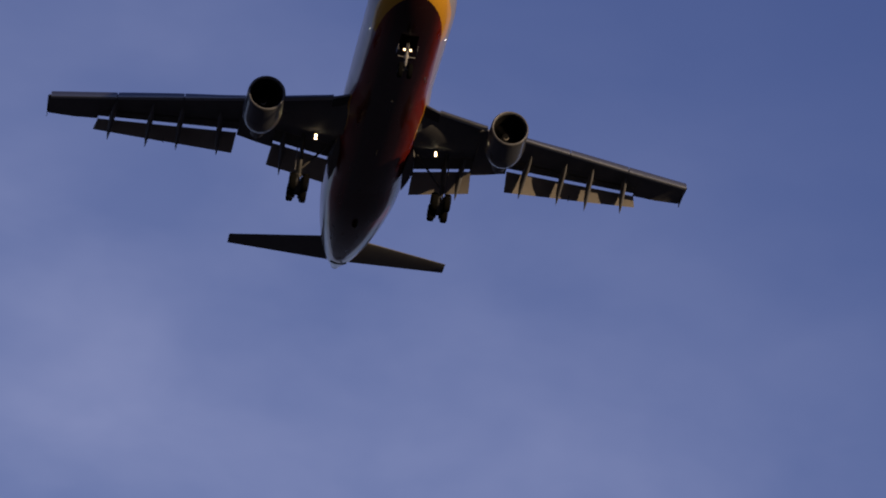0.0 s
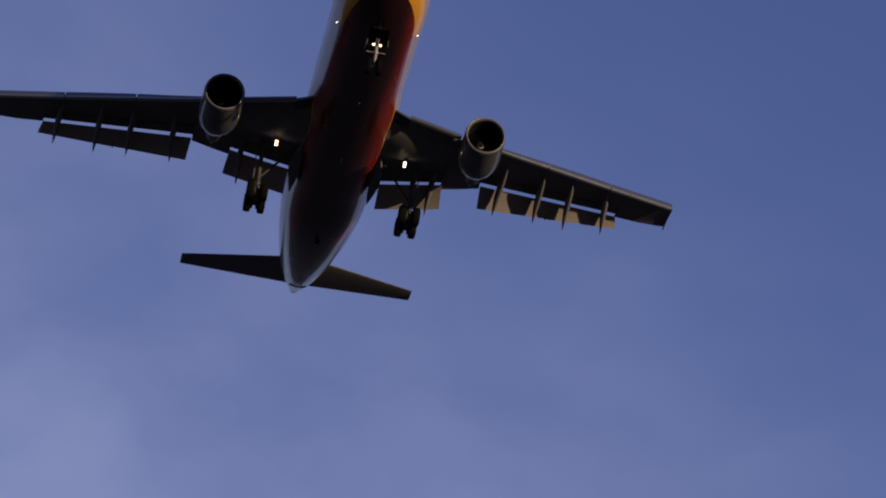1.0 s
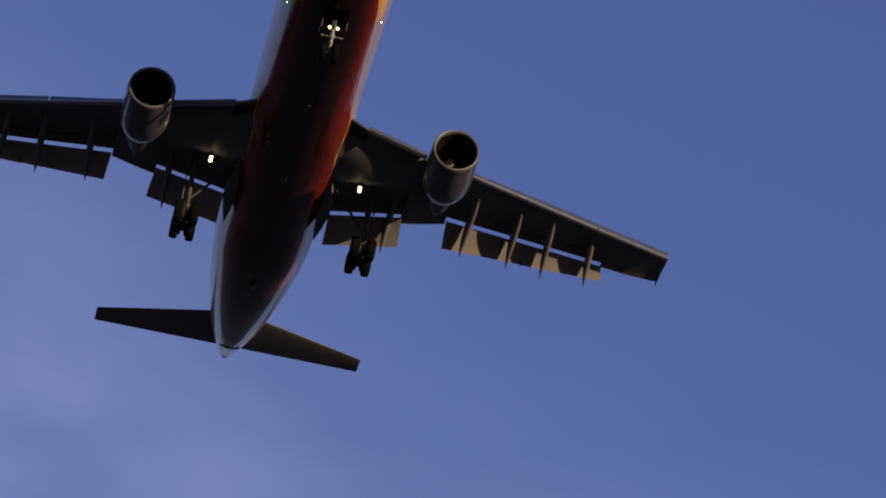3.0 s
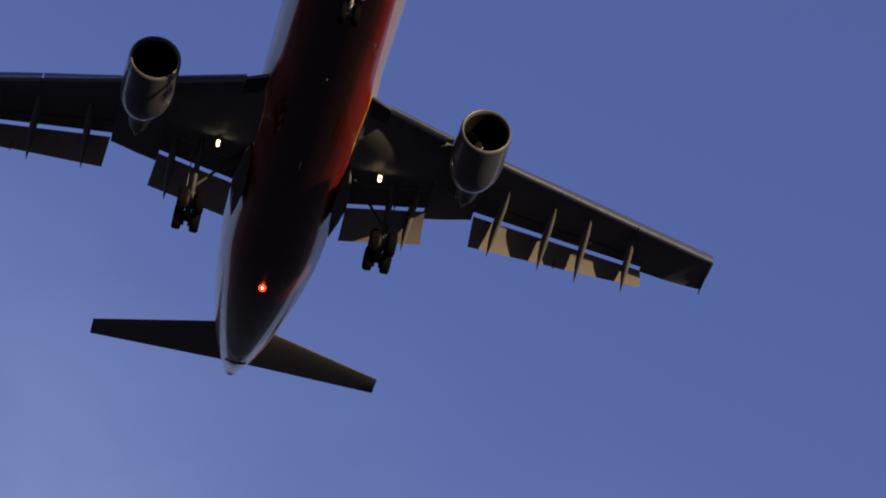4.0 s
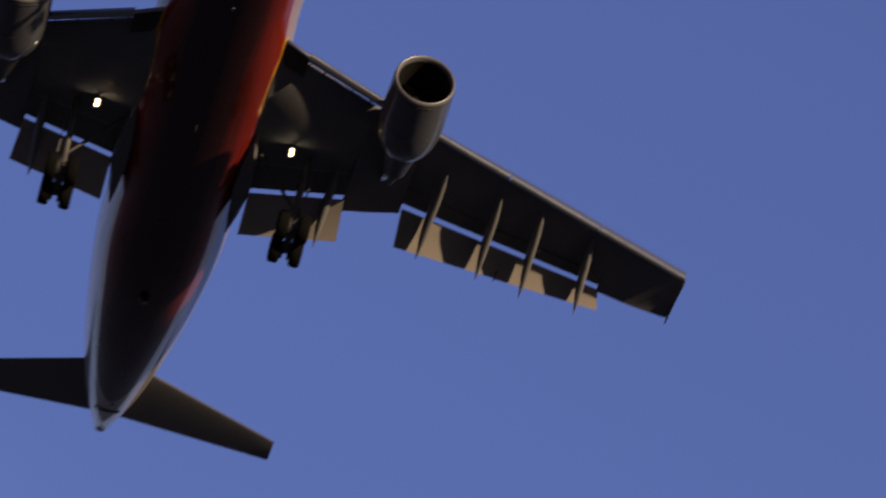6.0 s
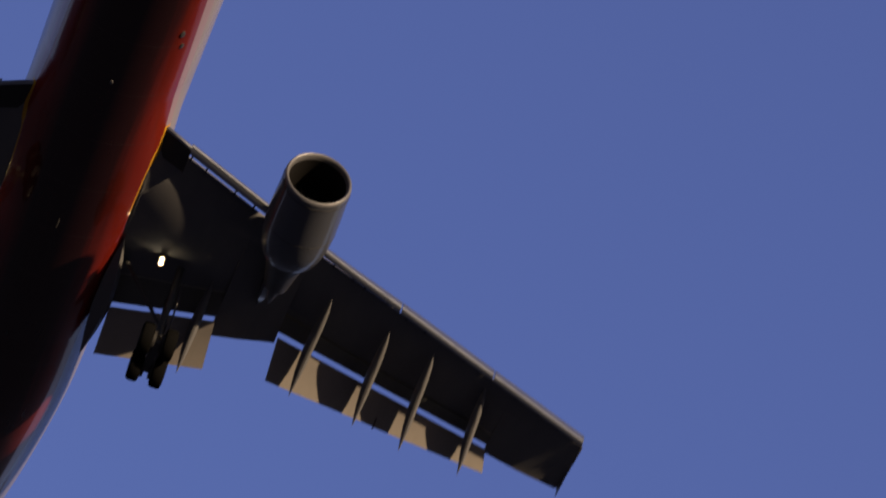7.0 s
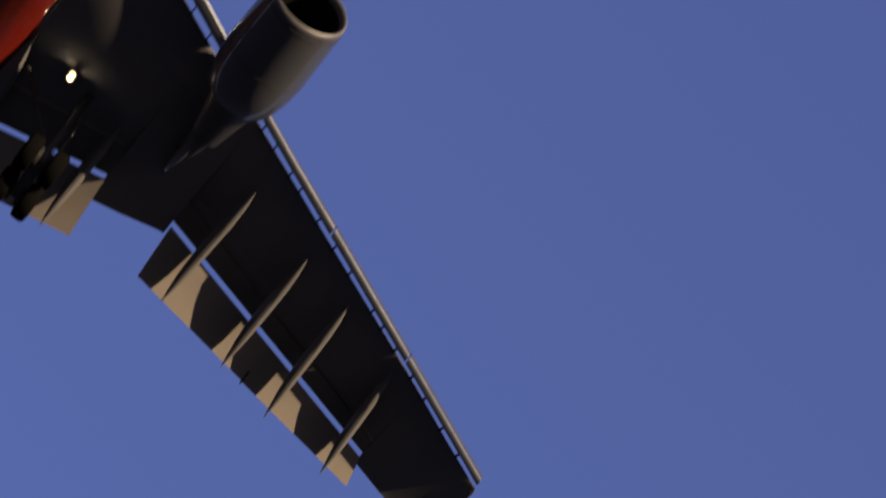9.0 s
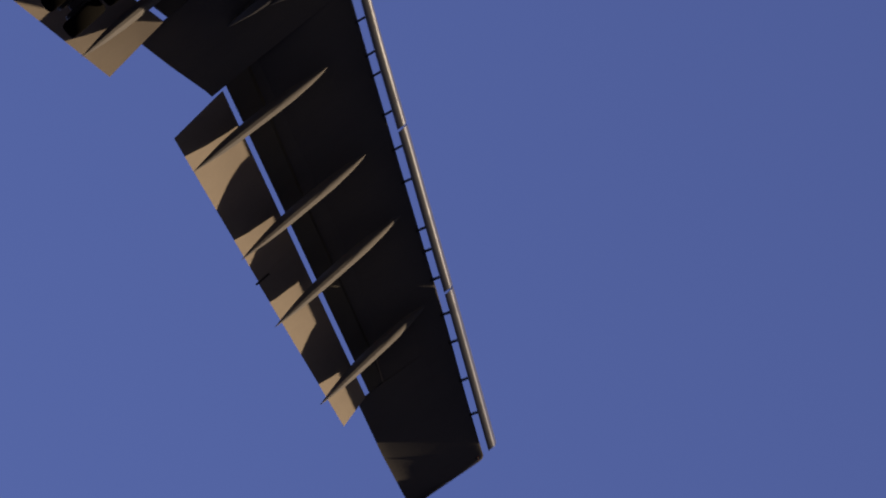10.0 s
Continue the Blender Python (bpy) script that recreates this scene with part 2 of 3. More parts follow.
def circle(c, r, axis=1, n=24, squash=1.0):
    out = []
    for i in range(n):
        a = 2 * math.pi * i / n
        u, v = r * math.cos(a), r * math.sin(a) * squash
        if axis == 1:
            out.append((c[0] + u, c[1], c[2] + v))
        elif axis == 0:
            out.append((c[0], c[1] + u, c[2] + v))
        else:
            out.append((c[0] + u, c[1] + v, c[2]))
    return out


def tube(a, b, r, r2=None, n=12, bm=None):
    a, b = Vector(a), Vector(b)
    q = (b - a).to_track_quat("Z", "Y")
    r2 = r if r2 is None else r2
    rings = []
    for p, rr in ((a, r * 0.9), (a + (b - a) * 0.01, r), (b - (b - a) * 0.01, r2), (b, r2 * 0.9)):
        rings.append([p + q @ Vector((rr * math.cos(2 * math.pi * i / n), rr * math.sin(2 * math.pi * i / n), 0)) for i in range(n)])
    return loft(rings, bm=bm)


def lerp(x, tab):
    """Linear look-up in rows (x, value, ...)."""
    for a, b in zip(tab, tab[1:]):
        if x <= b[0]:
            break
    f = (x - a[0]) / (b[0] - a[0])
    return [p + (q - p) * f for p, q in zip(a[1:], b[1:])]


def box_between(a, b, wid, dep, bm=None, up=(0, 0, 1)):
    """A bar from a to b of the given width and depth, with softened ends."""
    a, b = Vector(a), Vector(b)
    d = (b - a).normalized()
    s = d.cross(Vector(up)).normalized()
    u = s.cross(d)
    rings = []
    for p, k in ((a, 0.8), (a + d * 0.02, 1.0), (b - d * 0.02, 1.0), (b, 0.8)):
        rings.append([p + s * (wid / 2 * k * i) + u * (dep / 2 * k * j) for i, j in ((-1, -1), (1, -1), (1, 1), (-1, 1))])
    return loft(rings, bm=bm)


# ---- ground: never in view, its grey set for the light it bounces up ----
bm = bmesh.new()
bmesh.ops.create_grid(bm, x_segments=40, y_segments=40, size=20000)
ground = part("ground", bm, bounce_ground(), None)
tagged(ground, "unseen plain ground under the approach path, its grey set for bounce light", "ground", kind="structure")

# ---- the aeroplane ----
# its own space: x to starboard, y forward from the nose tip, z up from the hull's axis
plane = new("airliner")
tagged(plane, "red-bellied white twin-jet airliner landing with gear and flaps down", "airplane")


# stations of the tapering tail: y, centre height, radius
TAIL = [(-27, 0.0, 2.82), (-31, 0.0, 2.82), (-35, 0.04, 2.78), (-39, 0.18, 2.50), (-43, 0.42, 2.10), (-47, 0.72, 1.56), (-49.2, 0.86, 1.15), (-50.6, 0.95, 0.82), (-52.5, 1.06, 0.34), (-56.5, 1.25, 0.1)]


def hull(y):
    """Centre height and radius of the hull at a station."""
    if y > -7.5:
        s = max(0.0, min(1.0, -y / 7.5))
        return -0.50 * (1 - s) ** 2, 2.82 * max(0.0, 1 - (1 - s) ** 2.1) ** 0.6
    if y < -31:
        for a, b, c, d in zip(TAIL, TAIL[1:], TAIL[2:], TAIL[3:]):
            if y >= c[0]:
                break
        f = (y - b[0]) / (c[0] - b[0])
        out = []
        for k in (1, 2):
            m0, m1 = (c[k] - a[k]) / (c[0] - a[0]) * (c[0] - b[0]), (d[k] - b[k]) / (d[0] - b[0]) * (c[0] - b[0])
            out.append(b[k] * (2 * f ** 3 - 3 * f * f + 1) + m0 * (f ** 3 - 2 * f * f + f) + c[k] * (3 * f * f - 2 * f ** 3) + m1 * (f ** 3 - f * f))
        return out
    return 0.0, 2.82


def build_hull():
    ys = [-0.01, -0.08, -0.25, -0.5, -0.9, -1.4, -2, -2.8, -3.6, -4.6, -5.6, -6.6, -7.5]
    ys += [-7.5 - i * 1.0 for i in range(1, 26)] + [-33 - i * 0.8 for i in range(0, 24)] + [-51.8, -52.2, -52.4, -52.45]
    rings = []
    for y in ys:
        zc, r = hull(y)
        rings.append(circle((0, y, zc), max(r, 0.02), 1, 72))
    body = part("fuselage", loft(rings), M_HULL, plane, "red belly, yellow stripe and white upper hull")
    # open tail outlet of the auxiliary power unit
    zc, r = hull(-52.45)
    bm = loft([circle((0, -52.4, zc), 0.28, 1, 24), circle((0, -52.55, zc), 0.28, 1, 24), circle((0, -52.55, zc), 0.24, 1, 24), circle((0, -52.47, zc), 0.22, 1, 24)])
    part("tail_exhaust", bm, M_CORE, body, "sooty metal exhaust outlet")
    for a, y, r in ((-4, -46.4, 0.07), (6, -47.9, 0.09)):
        zc, rr = hull(y)
        p = Vector((-math.sin(radians(a)) * rr, y, zc - math.cos(radians(a)) * rr))
        part("vent", loft([circle((p.x, p.y, p.z + 0.03), r, 2, 14), circle((p.x, p.y, p.z - 0.02), r, 2, 14), circle((p.x, p.y, p.z - 0.03), r * 0.7, 2, 14)]), M_DARK, body)
    # curved gap ahead of the tail cone
    rings = []
    for k in range(13):
        a = radians(-30 + 5 * k)
        zc, rr = hull(-48.9)
        w = 0.085 * max(0.15, math.cos(radians(-90 + 15 * k)))
        rings.append([(math.sin(a) * (rr + e), -48.9 - 0.25 * abs(a) + f, zc - math.cos(a) * (rr + e)) for e, f in ((-0.05, -w), (0.03, -w), (0.045, 0.0), (0.03, w), (-0.05, w))])
    part("cone_gap", loft(rings), M_BLACK, body, "dark curved gap ahead of the tail cone")
    # small drains and panels on the belly
    for p, r, m in (((-1.79, -12.64, -2.17), 0.10, M_GEAR), ((-1.91, -13.30, -2.07), 0.08, M_GEAR), ((-0.03, -15.41, -2.81), 0.06, M_WING), ((0.35, -30.2, -2.79), 0.07, M_DARK)):
        q = Vector((p[0], 0, p[2])).normalized()
        u = Vector((0, 1, 0)).cross(q)
        rings = []
        for k, g in ((-0.02, 1.0), (0.025, 1.0), (0.035, 0.7)):
            rings.append([Vector((0, p[1], 0)) + q * (2.82 + k) + (u * math.cos(2 * math.pi * i / 14) + Vector((0, 1.5, 0)) * math.sin(2 * math.pi * i / 14)) * r * g for i in range(14)])
        part("drain_panel", loft(rings), m, body)
    part("blade_antenna", loft([[(e, -23.0, -2.80), (e, -23.5, -2.80), (e * 0.6, -23.55, -3.10), (e * 0.6, -23.30, -3.10)] for e in (-0.02, 0.02)]), M_DARK, body)
    # cockpit panes
    for sgn in (-1, 1):
        for a0, a1, y0, y1 in ((8, 34, -1.75, -2.75), (37, 58, -2.05, -3.0), (61, 78, -2.45, -3.3)):
            ring = []
            for y, a in ((y0, a0), (y0 - 0.25, a1), (y1 - 0.2, a1), (y1, a0)):
                zc, r = hull(y)
                ring.append((sgn * (r + 0.012) * math.sin(radians(a)), y, zc + (r + 0.012) * math.cos(radians(a))))
            inner = [(p[0] * 0.985, p[1], p[2] - 0.02) for p in ring]
            part("cockpit_pane", loft([inner, ring]), M_GLASS, body)
    return body


def build_belly_fairing(body):
    """A shallow fairing that swells out of the belly between the wing roots, with two ram-air scoops."""
    rings = []
    for y, b, side in ((-15.6, -0.03, 0.0), (-16.6, -0.01, 0.02), (-17.4, 0.0, 0.06), (-18.2, 0.005, 0.13), (-19.0, 0.012, 0.20), (-20.0, 0.02, 0.25), (-21.2, 0.03, 0.26), (-22.4, 0.035, 0.24), (-23.6, 0.04, 0.20), (-25.0, 0.04, 0.13), (-26.5, 0.04, 0.07), (-28.0, 0.035, 0.03), (-30.0, 0.01, 0.0), (-32.0, -0.03, 0.0)):
        ring = []
        for i in range(3, 34):
            a = math.pi * i / 36
            low = math.degrees(a if i <= 18 else math.pi - a)      # degrees below the horizontal
            r = 2.82 + b + side * math.exp(-((low - 30) / 21) ** 2)
            ring.append((-r * math.cos(a), y, -r * math.sin(a)))
        rings.append(ring)
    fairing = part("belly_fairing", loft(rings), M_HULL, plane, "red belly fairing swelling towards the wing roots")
    for sgn in (-1, 1):
        rings = []
        for y, w, h in ((-20.30, 0.05, -0.06), (-20.36, 0.12, 0.0), (-20.5, 0.18, 0.02), (-20.8, 0.24, 0.032), (-21.3, 0.27, 0.035), (-22.0, 0.28, 0.028), (-23.0, 0.24, 0.01), (-24.0, 0.16, -0.03)):
            ring = []
            for k in range(16):
                a = 2 * math.pi * k / 16
                th = radians(28) + w / 2.82 * math.cos(a)
                r = 2.84 + (h * math.sin(a) if math.sin(a) > 0 else 0.12 * math.sin(a))
                ring.append((sgn * r * math.sin(th), y, -r * math.cos(th)))
            rings.append(ring)
        part("ram_air_scoop", loft(rings), M_HULL, fairing, "rounded red scoop on the belly")


# wing planform by span station: leading edge y, trailing edge y, height of the lower surface, thickness ratio
WING = [(1.5, -18.4, -28.55, -1.80, 0.122), (2.8, -18.92, -28.55, -1.695, 0.123), (3.7, -19.37, -28.5, -1.61, 0.124), (7.1, -21.33, -28.4, -1.28, 0.118), (9.12, -22.45, -27.98, -0.90, 0.112),
        (9.38, -22.60, -27.95, -0.86, 0.112), (9.39, -22.61, -28.46, -0.86, 0.112), (13.3, -24.88, -29.73, -0.29, 0.108), (17.8, -27.48, -31.5, 0.41, 0.104), (20.7, -29.15, -32.65, 0.77, 0.10), (22.4, -30.15, -33.28, 1.09, 0.09)]
# twist by span station, nose-up positive
TWIST = [(1.5, 0.0), (19.0, 0.0), (22.4, -0.035), (23.0, -0.035)]
# rear edge of the fixed upper shroud ahead of the flaps
SHROUD = {"in": ((2.96, -27.97, -1.58), (6.9, -27.12, -1.36)), "out": ((9.39, -27.52, -0.72), (19.0, -31.45, 0.62))}


def foil(t, camber=0.015, belly=0.3):
    """Upper and lower ordinates of the section at share c of the chord."""
    def up(c):
        return 5 * t * (0.2969 * math.sqrt(c) - 0.126 * c - 0.3516 * c * c + 0.2843 * c ** 3 - 0.1036 * c ** 4) + camber * 4 * c * (1 - c)

    def lo(c):
        return -5 * t * (0.2969 * math.sqrt(c) - 0.126 * c - 0.3516 * c * c + 0.2843 * c ** 3 - 0.1036 * c ** 4) * belly + camber * 2 * c * (1 - c)
    return up, lo


UC = [0.0, 0.006, 0.02, 0.05, 0.1, 0.2, 0.35, 0.5, 0.65]
LC = [0.0, 0.006, 0.02, 0.05, 0.07, 0.09, 0.115, 0.14, 0.17, 0.20, 0.23, 0.26, 0.29, 0.32, 0.35, 0.38, 0.41, 0.44, 0.47, 0.50, 0.53, 0.56, 0.60, 0.65]


def root_swell(x, c):
    """Depth by which the lower skin swells towards the hull, over a triangle that widens aft."""
    edge = 3.7 + 6.2 * (min(c, 0.46) - 0.06)
    out = edge - max(x, 2.4)
    deep = 0.5 * (out + math.sqrt(out * out + 0.02)) - 0.03
    fore, aft = (min(1.0, max(0.0, v)) for v in ((c - 0.05) / 0.09, (0.66 - c) / 0.22))
    return 0.20 * math.tanh(0.122 * max(0.0, deep) / 0.21) * fore * fore * (3 - 2 * fore) * aft * aft * (3 - 2 * aft)


def wing_ring(x, sgn, zone):
    le, te, zl, t = lerp(x, WING)
    ch = le - te
    up, lo = foil(t, 0.015, lerp(x, ((1.5, 0.60), (6.0, 0.60), (7.5, 0.42), (9.3, 0.19), (23.0, 0.19)))[0])
    base = zl + 0.25 * t * ch      # chord line height, lower surface at zl
    pts = []

    tw = lerp(x, TWIST)[0]

    def add(c, z):
        pts.append((sgn * x, le - c * ch, base + (z + tw * max(0.0, 0.8 - c)) * ch))
    if zone in SHROUD:
        (xa, ya, za), (xb, yb, zb) = SHROUD[zone]
        f = (x - xa) / (xb - xa)
        ys, zs = ya + (yb - ya) * f, za + (zb - za) * f
        ce = (le - ys) / ch
        zt = (zs - base) / ch
        cl = ce - 0.145
        for c in UC[1:]:
            add(c * ce / 0.72 if c > 0.3 else c, up(c * ce / 0.72 if c > 0.3 else c))
        add(ce - 0.03, zt + 0.012)
        add(ce, zt + 0.004)
        add(ce, zt - 0.003)
        add(cl + 0.05, zt + (0.4 * (up(cl) - zt)) - 0.004)
        add(cl + 0.008, up(cl) * 0.4)
        # the lower skin sweeps up towards the flap cove
        rise = (0.20 if zone == "in" else 0.34) / ch * max(0.15, min(1.0, (19.3 - x) / 2.0))
        add(cl, lo(cl) + rise)
        for c in reversed(LC):
            cc = c * cl / 0.66
            add(cc, lo(cc) - root_swell(x, cc) / ch + rise * max(0.0, (c - 0.12) / 0.54) ** 1.5)
    else:
        for c in UC[1:]:
            add(c, up(c))
        dr = lerp(x, ((6.9, 0.13), (9.38, 0.27)))[0] if zone == "mid" else 0.0     # drooped aileron between the flaps
        add(0.85, up(0.85) - dr * 0.05)
        add(0.998, up(0.998) + 0.002 - dr * 0.175)
        add(1.0, up(1.0) - 0.002 - dr * 0.175)
        add(0.97, lo(0.97) - dr * 0.155)
        add(0.90, lo(0.90) - dr * 0.045)
        add(0.80, lo(0.80) - dr * 0.0)
        for c in reversed(LC):
            add(c, lo(c) - root_swell(x, c) / ch)
    return pts


def build_wing(sgn):
    xs = [(1.5, ""), (2.2, ""), (2.49, ""), (2.5, "in"), (2.75, "in"), (2.96, "in"), (3.15, "in"), (3.35, "in"), (3.55, "in"), (3.7, "in"), (3.88, "in"), (4.06, "in"), (4.24, "in"), (4.42, "in"), (4.6, "in"), (4.8, "in"), (5.0, "in"), (5.25, "in"), (5.6, "in"), (6.89, "in"), (6.9, "mid"), (8.0, "mid"), (9.12, "mid"), (9.38, "mid"), (9.39, "out"),
          (11, "out"), (13.3, "out"), (15.4, "out"), (17.8, "out"), (18.99, "out"), (19.0, ""), (20.7, ""), (21.5, ""), (22.0, ""), (22.4, "")]
    rings = [wing_ring(x, sgn, zn) for x, zn in xs]
    # rounded tip
    last = rings[-1]
    cx, cy, cz = (sum(p[i] for p in last) / len(last) for i in range(3))
    for dx, k in ((0.10, 0.93), (0.17, 0.78), (0.20, 0.55)):
        rings.append([(sgn * (22.4 + dx), cy + (p[1] - cy) * (0.5 + 0.5 * k), cz + (p[2] - cz) * k) for p in last])
    n = len(rings[0])
    mats = [0] * n
    for i in range(10, 14):
        mats[i] = 1
    bm = loft(rings, mats=mats)
    for f in bm.faces:
        xc = abs(f.calc_center_median().x)
        if not (2.96 <= xc <= 6.9 or 9.39 <= xc <= 19.0):
            f.material_index = 0
    wing = part("wing", bm, (M_WING, M_COVE), plane, "swept grey wing with extended slats and flaps", 30)
    # pale seal along the front edge of each flap cove
    for zone in ("in", "out"):
        edge = [Vector(r[13]) for r, (x, zn) in zip(rings, xs) if zn == zone]
        seal = []
        for p in edge:
            seal.append([p + Vector((0, a * 0.03, b * 0.012 - 0.004)) for a, b in ((-1, -1), (1, -1), (1, 1), (-1, 1))])
        part("cove_seal", loft(seal), M_FLAP, wing)
    return wing


def build_flap(sgn, a_le, a_te, b_le, b_te, wing):
    rings = []
    for k in range(9):
        f = k / 8
        le = Vector(a_le).lerp(Vector(b_le), f)
        te = Vector(a_te).lerp(Vector(b_te), f)
        d = te - le
        ch = d.length
        d.normalize()
        up = Vector((1, 0, 0)).cross(d).normalized()
        up = up if up.z > 0 else -up
        ring = []
        for c, z in ((1, 0.004), (0.8, 0.03), (0.55, 0.065), (0.3, 0.09), (0.12, 0.085), (0.03, 0.05), (0, 0.0), (0.02, -0.025), (0.08, -0.025), (0.25, -0.008), (0.55, 0.004), (0.8, 0.002), (1, -0.004)):
            p = le + d * (c * ch) + up * (z * ch)
            ring.append((sgn * p.x, p.y, p.z))
        rings.append(ring)
    return part("flap", loft(rings), M_FLAP, wing, "lowered grey-tan flap")


def slat_line(x):
    """Height of the slats' lower front edge."""
    return lerp(x, ((3.5, -1.60), (7.1, -1.26), (9.05, -1.053), (18.0, 0.05), (22.4, 0.68)))[0]


SLATS = (((3.62, 7.1), (3.78, 4.45, 5.75, 6.6)), ((9.05, 13.3), (9.65, 10.3, 11.2, 11.75, 12.8)), ((13.36, 17.8), (13.75, 14.65, 16.0, 16.6, 17.4)), ((17.86, 22.38), (18.4, 19.2, 20.3, 21.3)))


def build_slats(sgn, wing):
    """Extended leading-edge slats, each a curved shell ahead of the fixed nose, on thin tracks."""
    for (x0, x1), tracks in SLATS:
        rings = []
        for k in range(9):
            x = x0 + (x1 - x0) * k / 8
            kx = lerp(x, ((3.5, 1.55), (7.2, 1.5), (9.0, 1.05), (13.0, 0.98), (22.5, 0.86)))[0]
            fwd = lerp(x, ((3.5, 0.0), (11.0, 0.0), (13.5, 0.07), (15.5, 0.11), (18.0, 0.17), (22.5, 0.19)))[0]
            y0, z0 = -18.41 - 0.5999 * (x - 3.68) + fwd, slat_line(x)
            lip = lerp(x, ((3.5, 1.25), (9.0, 1.25), (13.0, 1.3), (23.0, 1.3)))[0]
            prof = ((0.0, 0.0), (-0.015, 0.09), (-0.06, 0.19), (-0.15, 0.28), (-0.33, 0.36), (-0.33, 0.34), (-0.23, 0.25), (-0.18, 0.11), (-0.19, -0.01), (-0.27, -0.055), (-0.27, -0.075), (-0.17, -0.08), (-0.08, -0.07), (-0.02, -0.04))
            tall = kx * lerp(x, ((3.5, 0.48), (7.2, 0.55), (9.0, 0.82), (11.0, 1.02), (13.0, 1.24), (16.0, 1.40), (18.0, 1.42), (22.5, 1.5)))[0]
            rings.append([(sgn * x, y0 + py * kx, z0 + pz * (tall if pz > 0 else lip)) for py, pz in prof])
        part("slat", loft(rings), M_SLAT, wing, "extended bright metal slat")
        for x in tracks:
            le, te, zl, t = lerp(x, WING)
            zn = slat_line(x) + 0.06
            zw = zl + 0.25 * t * (le - te) - 0.02
            part("slat_track", box_between((sgn * x, le + 0.50, zn), (sgn * (x - 0.02), le - 0.06, zw), 0.05, 0.10), M_DARK, wing)


def build_krueger_flap(sgn, wing):
    """Folding flap at the wing root, inboard of the slats: a round-nosed panel that hangs ahead of the wing."""
    rings = []
    for x, y, z in ((2.45, -18.02, -1.43), (2.7, -18.06, -1.50), (3.0, -18.14, -1.58), (3.3, -18.25, -1.64), (3.60, -18.39, -1.67), (3.63, -18.45, -1.68)):
        prof = ((0.0, 0.0), (-0.02, 0.06), (-0.10, 0.11), (-0.5, 0.14), (-1.15, 0.10), (-1.45, 0.02), (-1.45, -0.10), (-1.10, -0.10), (-0.5, -0.08), (-0.14, -0.07), (-0.04, -0.05))
        rings.append([(sgn * x, y + py * (1.0 - 0.08 * (x - 2.5)), z + pz) for py, pz in prof])
    bm = loft(rings, mats=[0, 0, 0, 0, 1, 1, 1, 1, 1, 0, 0])
    part("krueger_flap", bm, (M_SLAT, M_DARK), wing, "lowered root flap with a black underside")


def build_flap_fairing(sgn, head, tip, wing, wide=0.19):
    """A canoe-shaped flap track fairing, from its nose on the lower skin to its point behind the flap."""
    h, t = Vector(head), Vector(tip)
    rings = []
    for f, w, d, drop in ((0.0, 0.03, 0.06, 0.0), (0.05, 0.32, 0.16, 0.02), (0.15, 0.66, 0.32, 0.03), (0.3, 0.92, 0.50, 0.03), (0.44, 1.0, 0.78, 0.02), (0.57, 1.0, 0.94, 0.01), (0.63, 0.97, 0.92, 0.01), (0.72, 0.90, 0.85, 0.02), (0.82, 0.72, 0.70, 0.03), (0.93, 0.34, 0.34, 0.01), (1.0, 0.03, 0.03, 0.0)):
        p = h.lerp(t, f)
        ring = []
        for i in range(14):
            a = 2 * math.pi * i / 14
            ring.append((sgn * (p.x + wide * w * math.cos(a)), p.y, p.z - drop + d * 0.5 + d * 0.5 * math.sin(a)))
        rings.append(ring)
    part("flap_track_fairing", loft(rings), M_WING, wing)


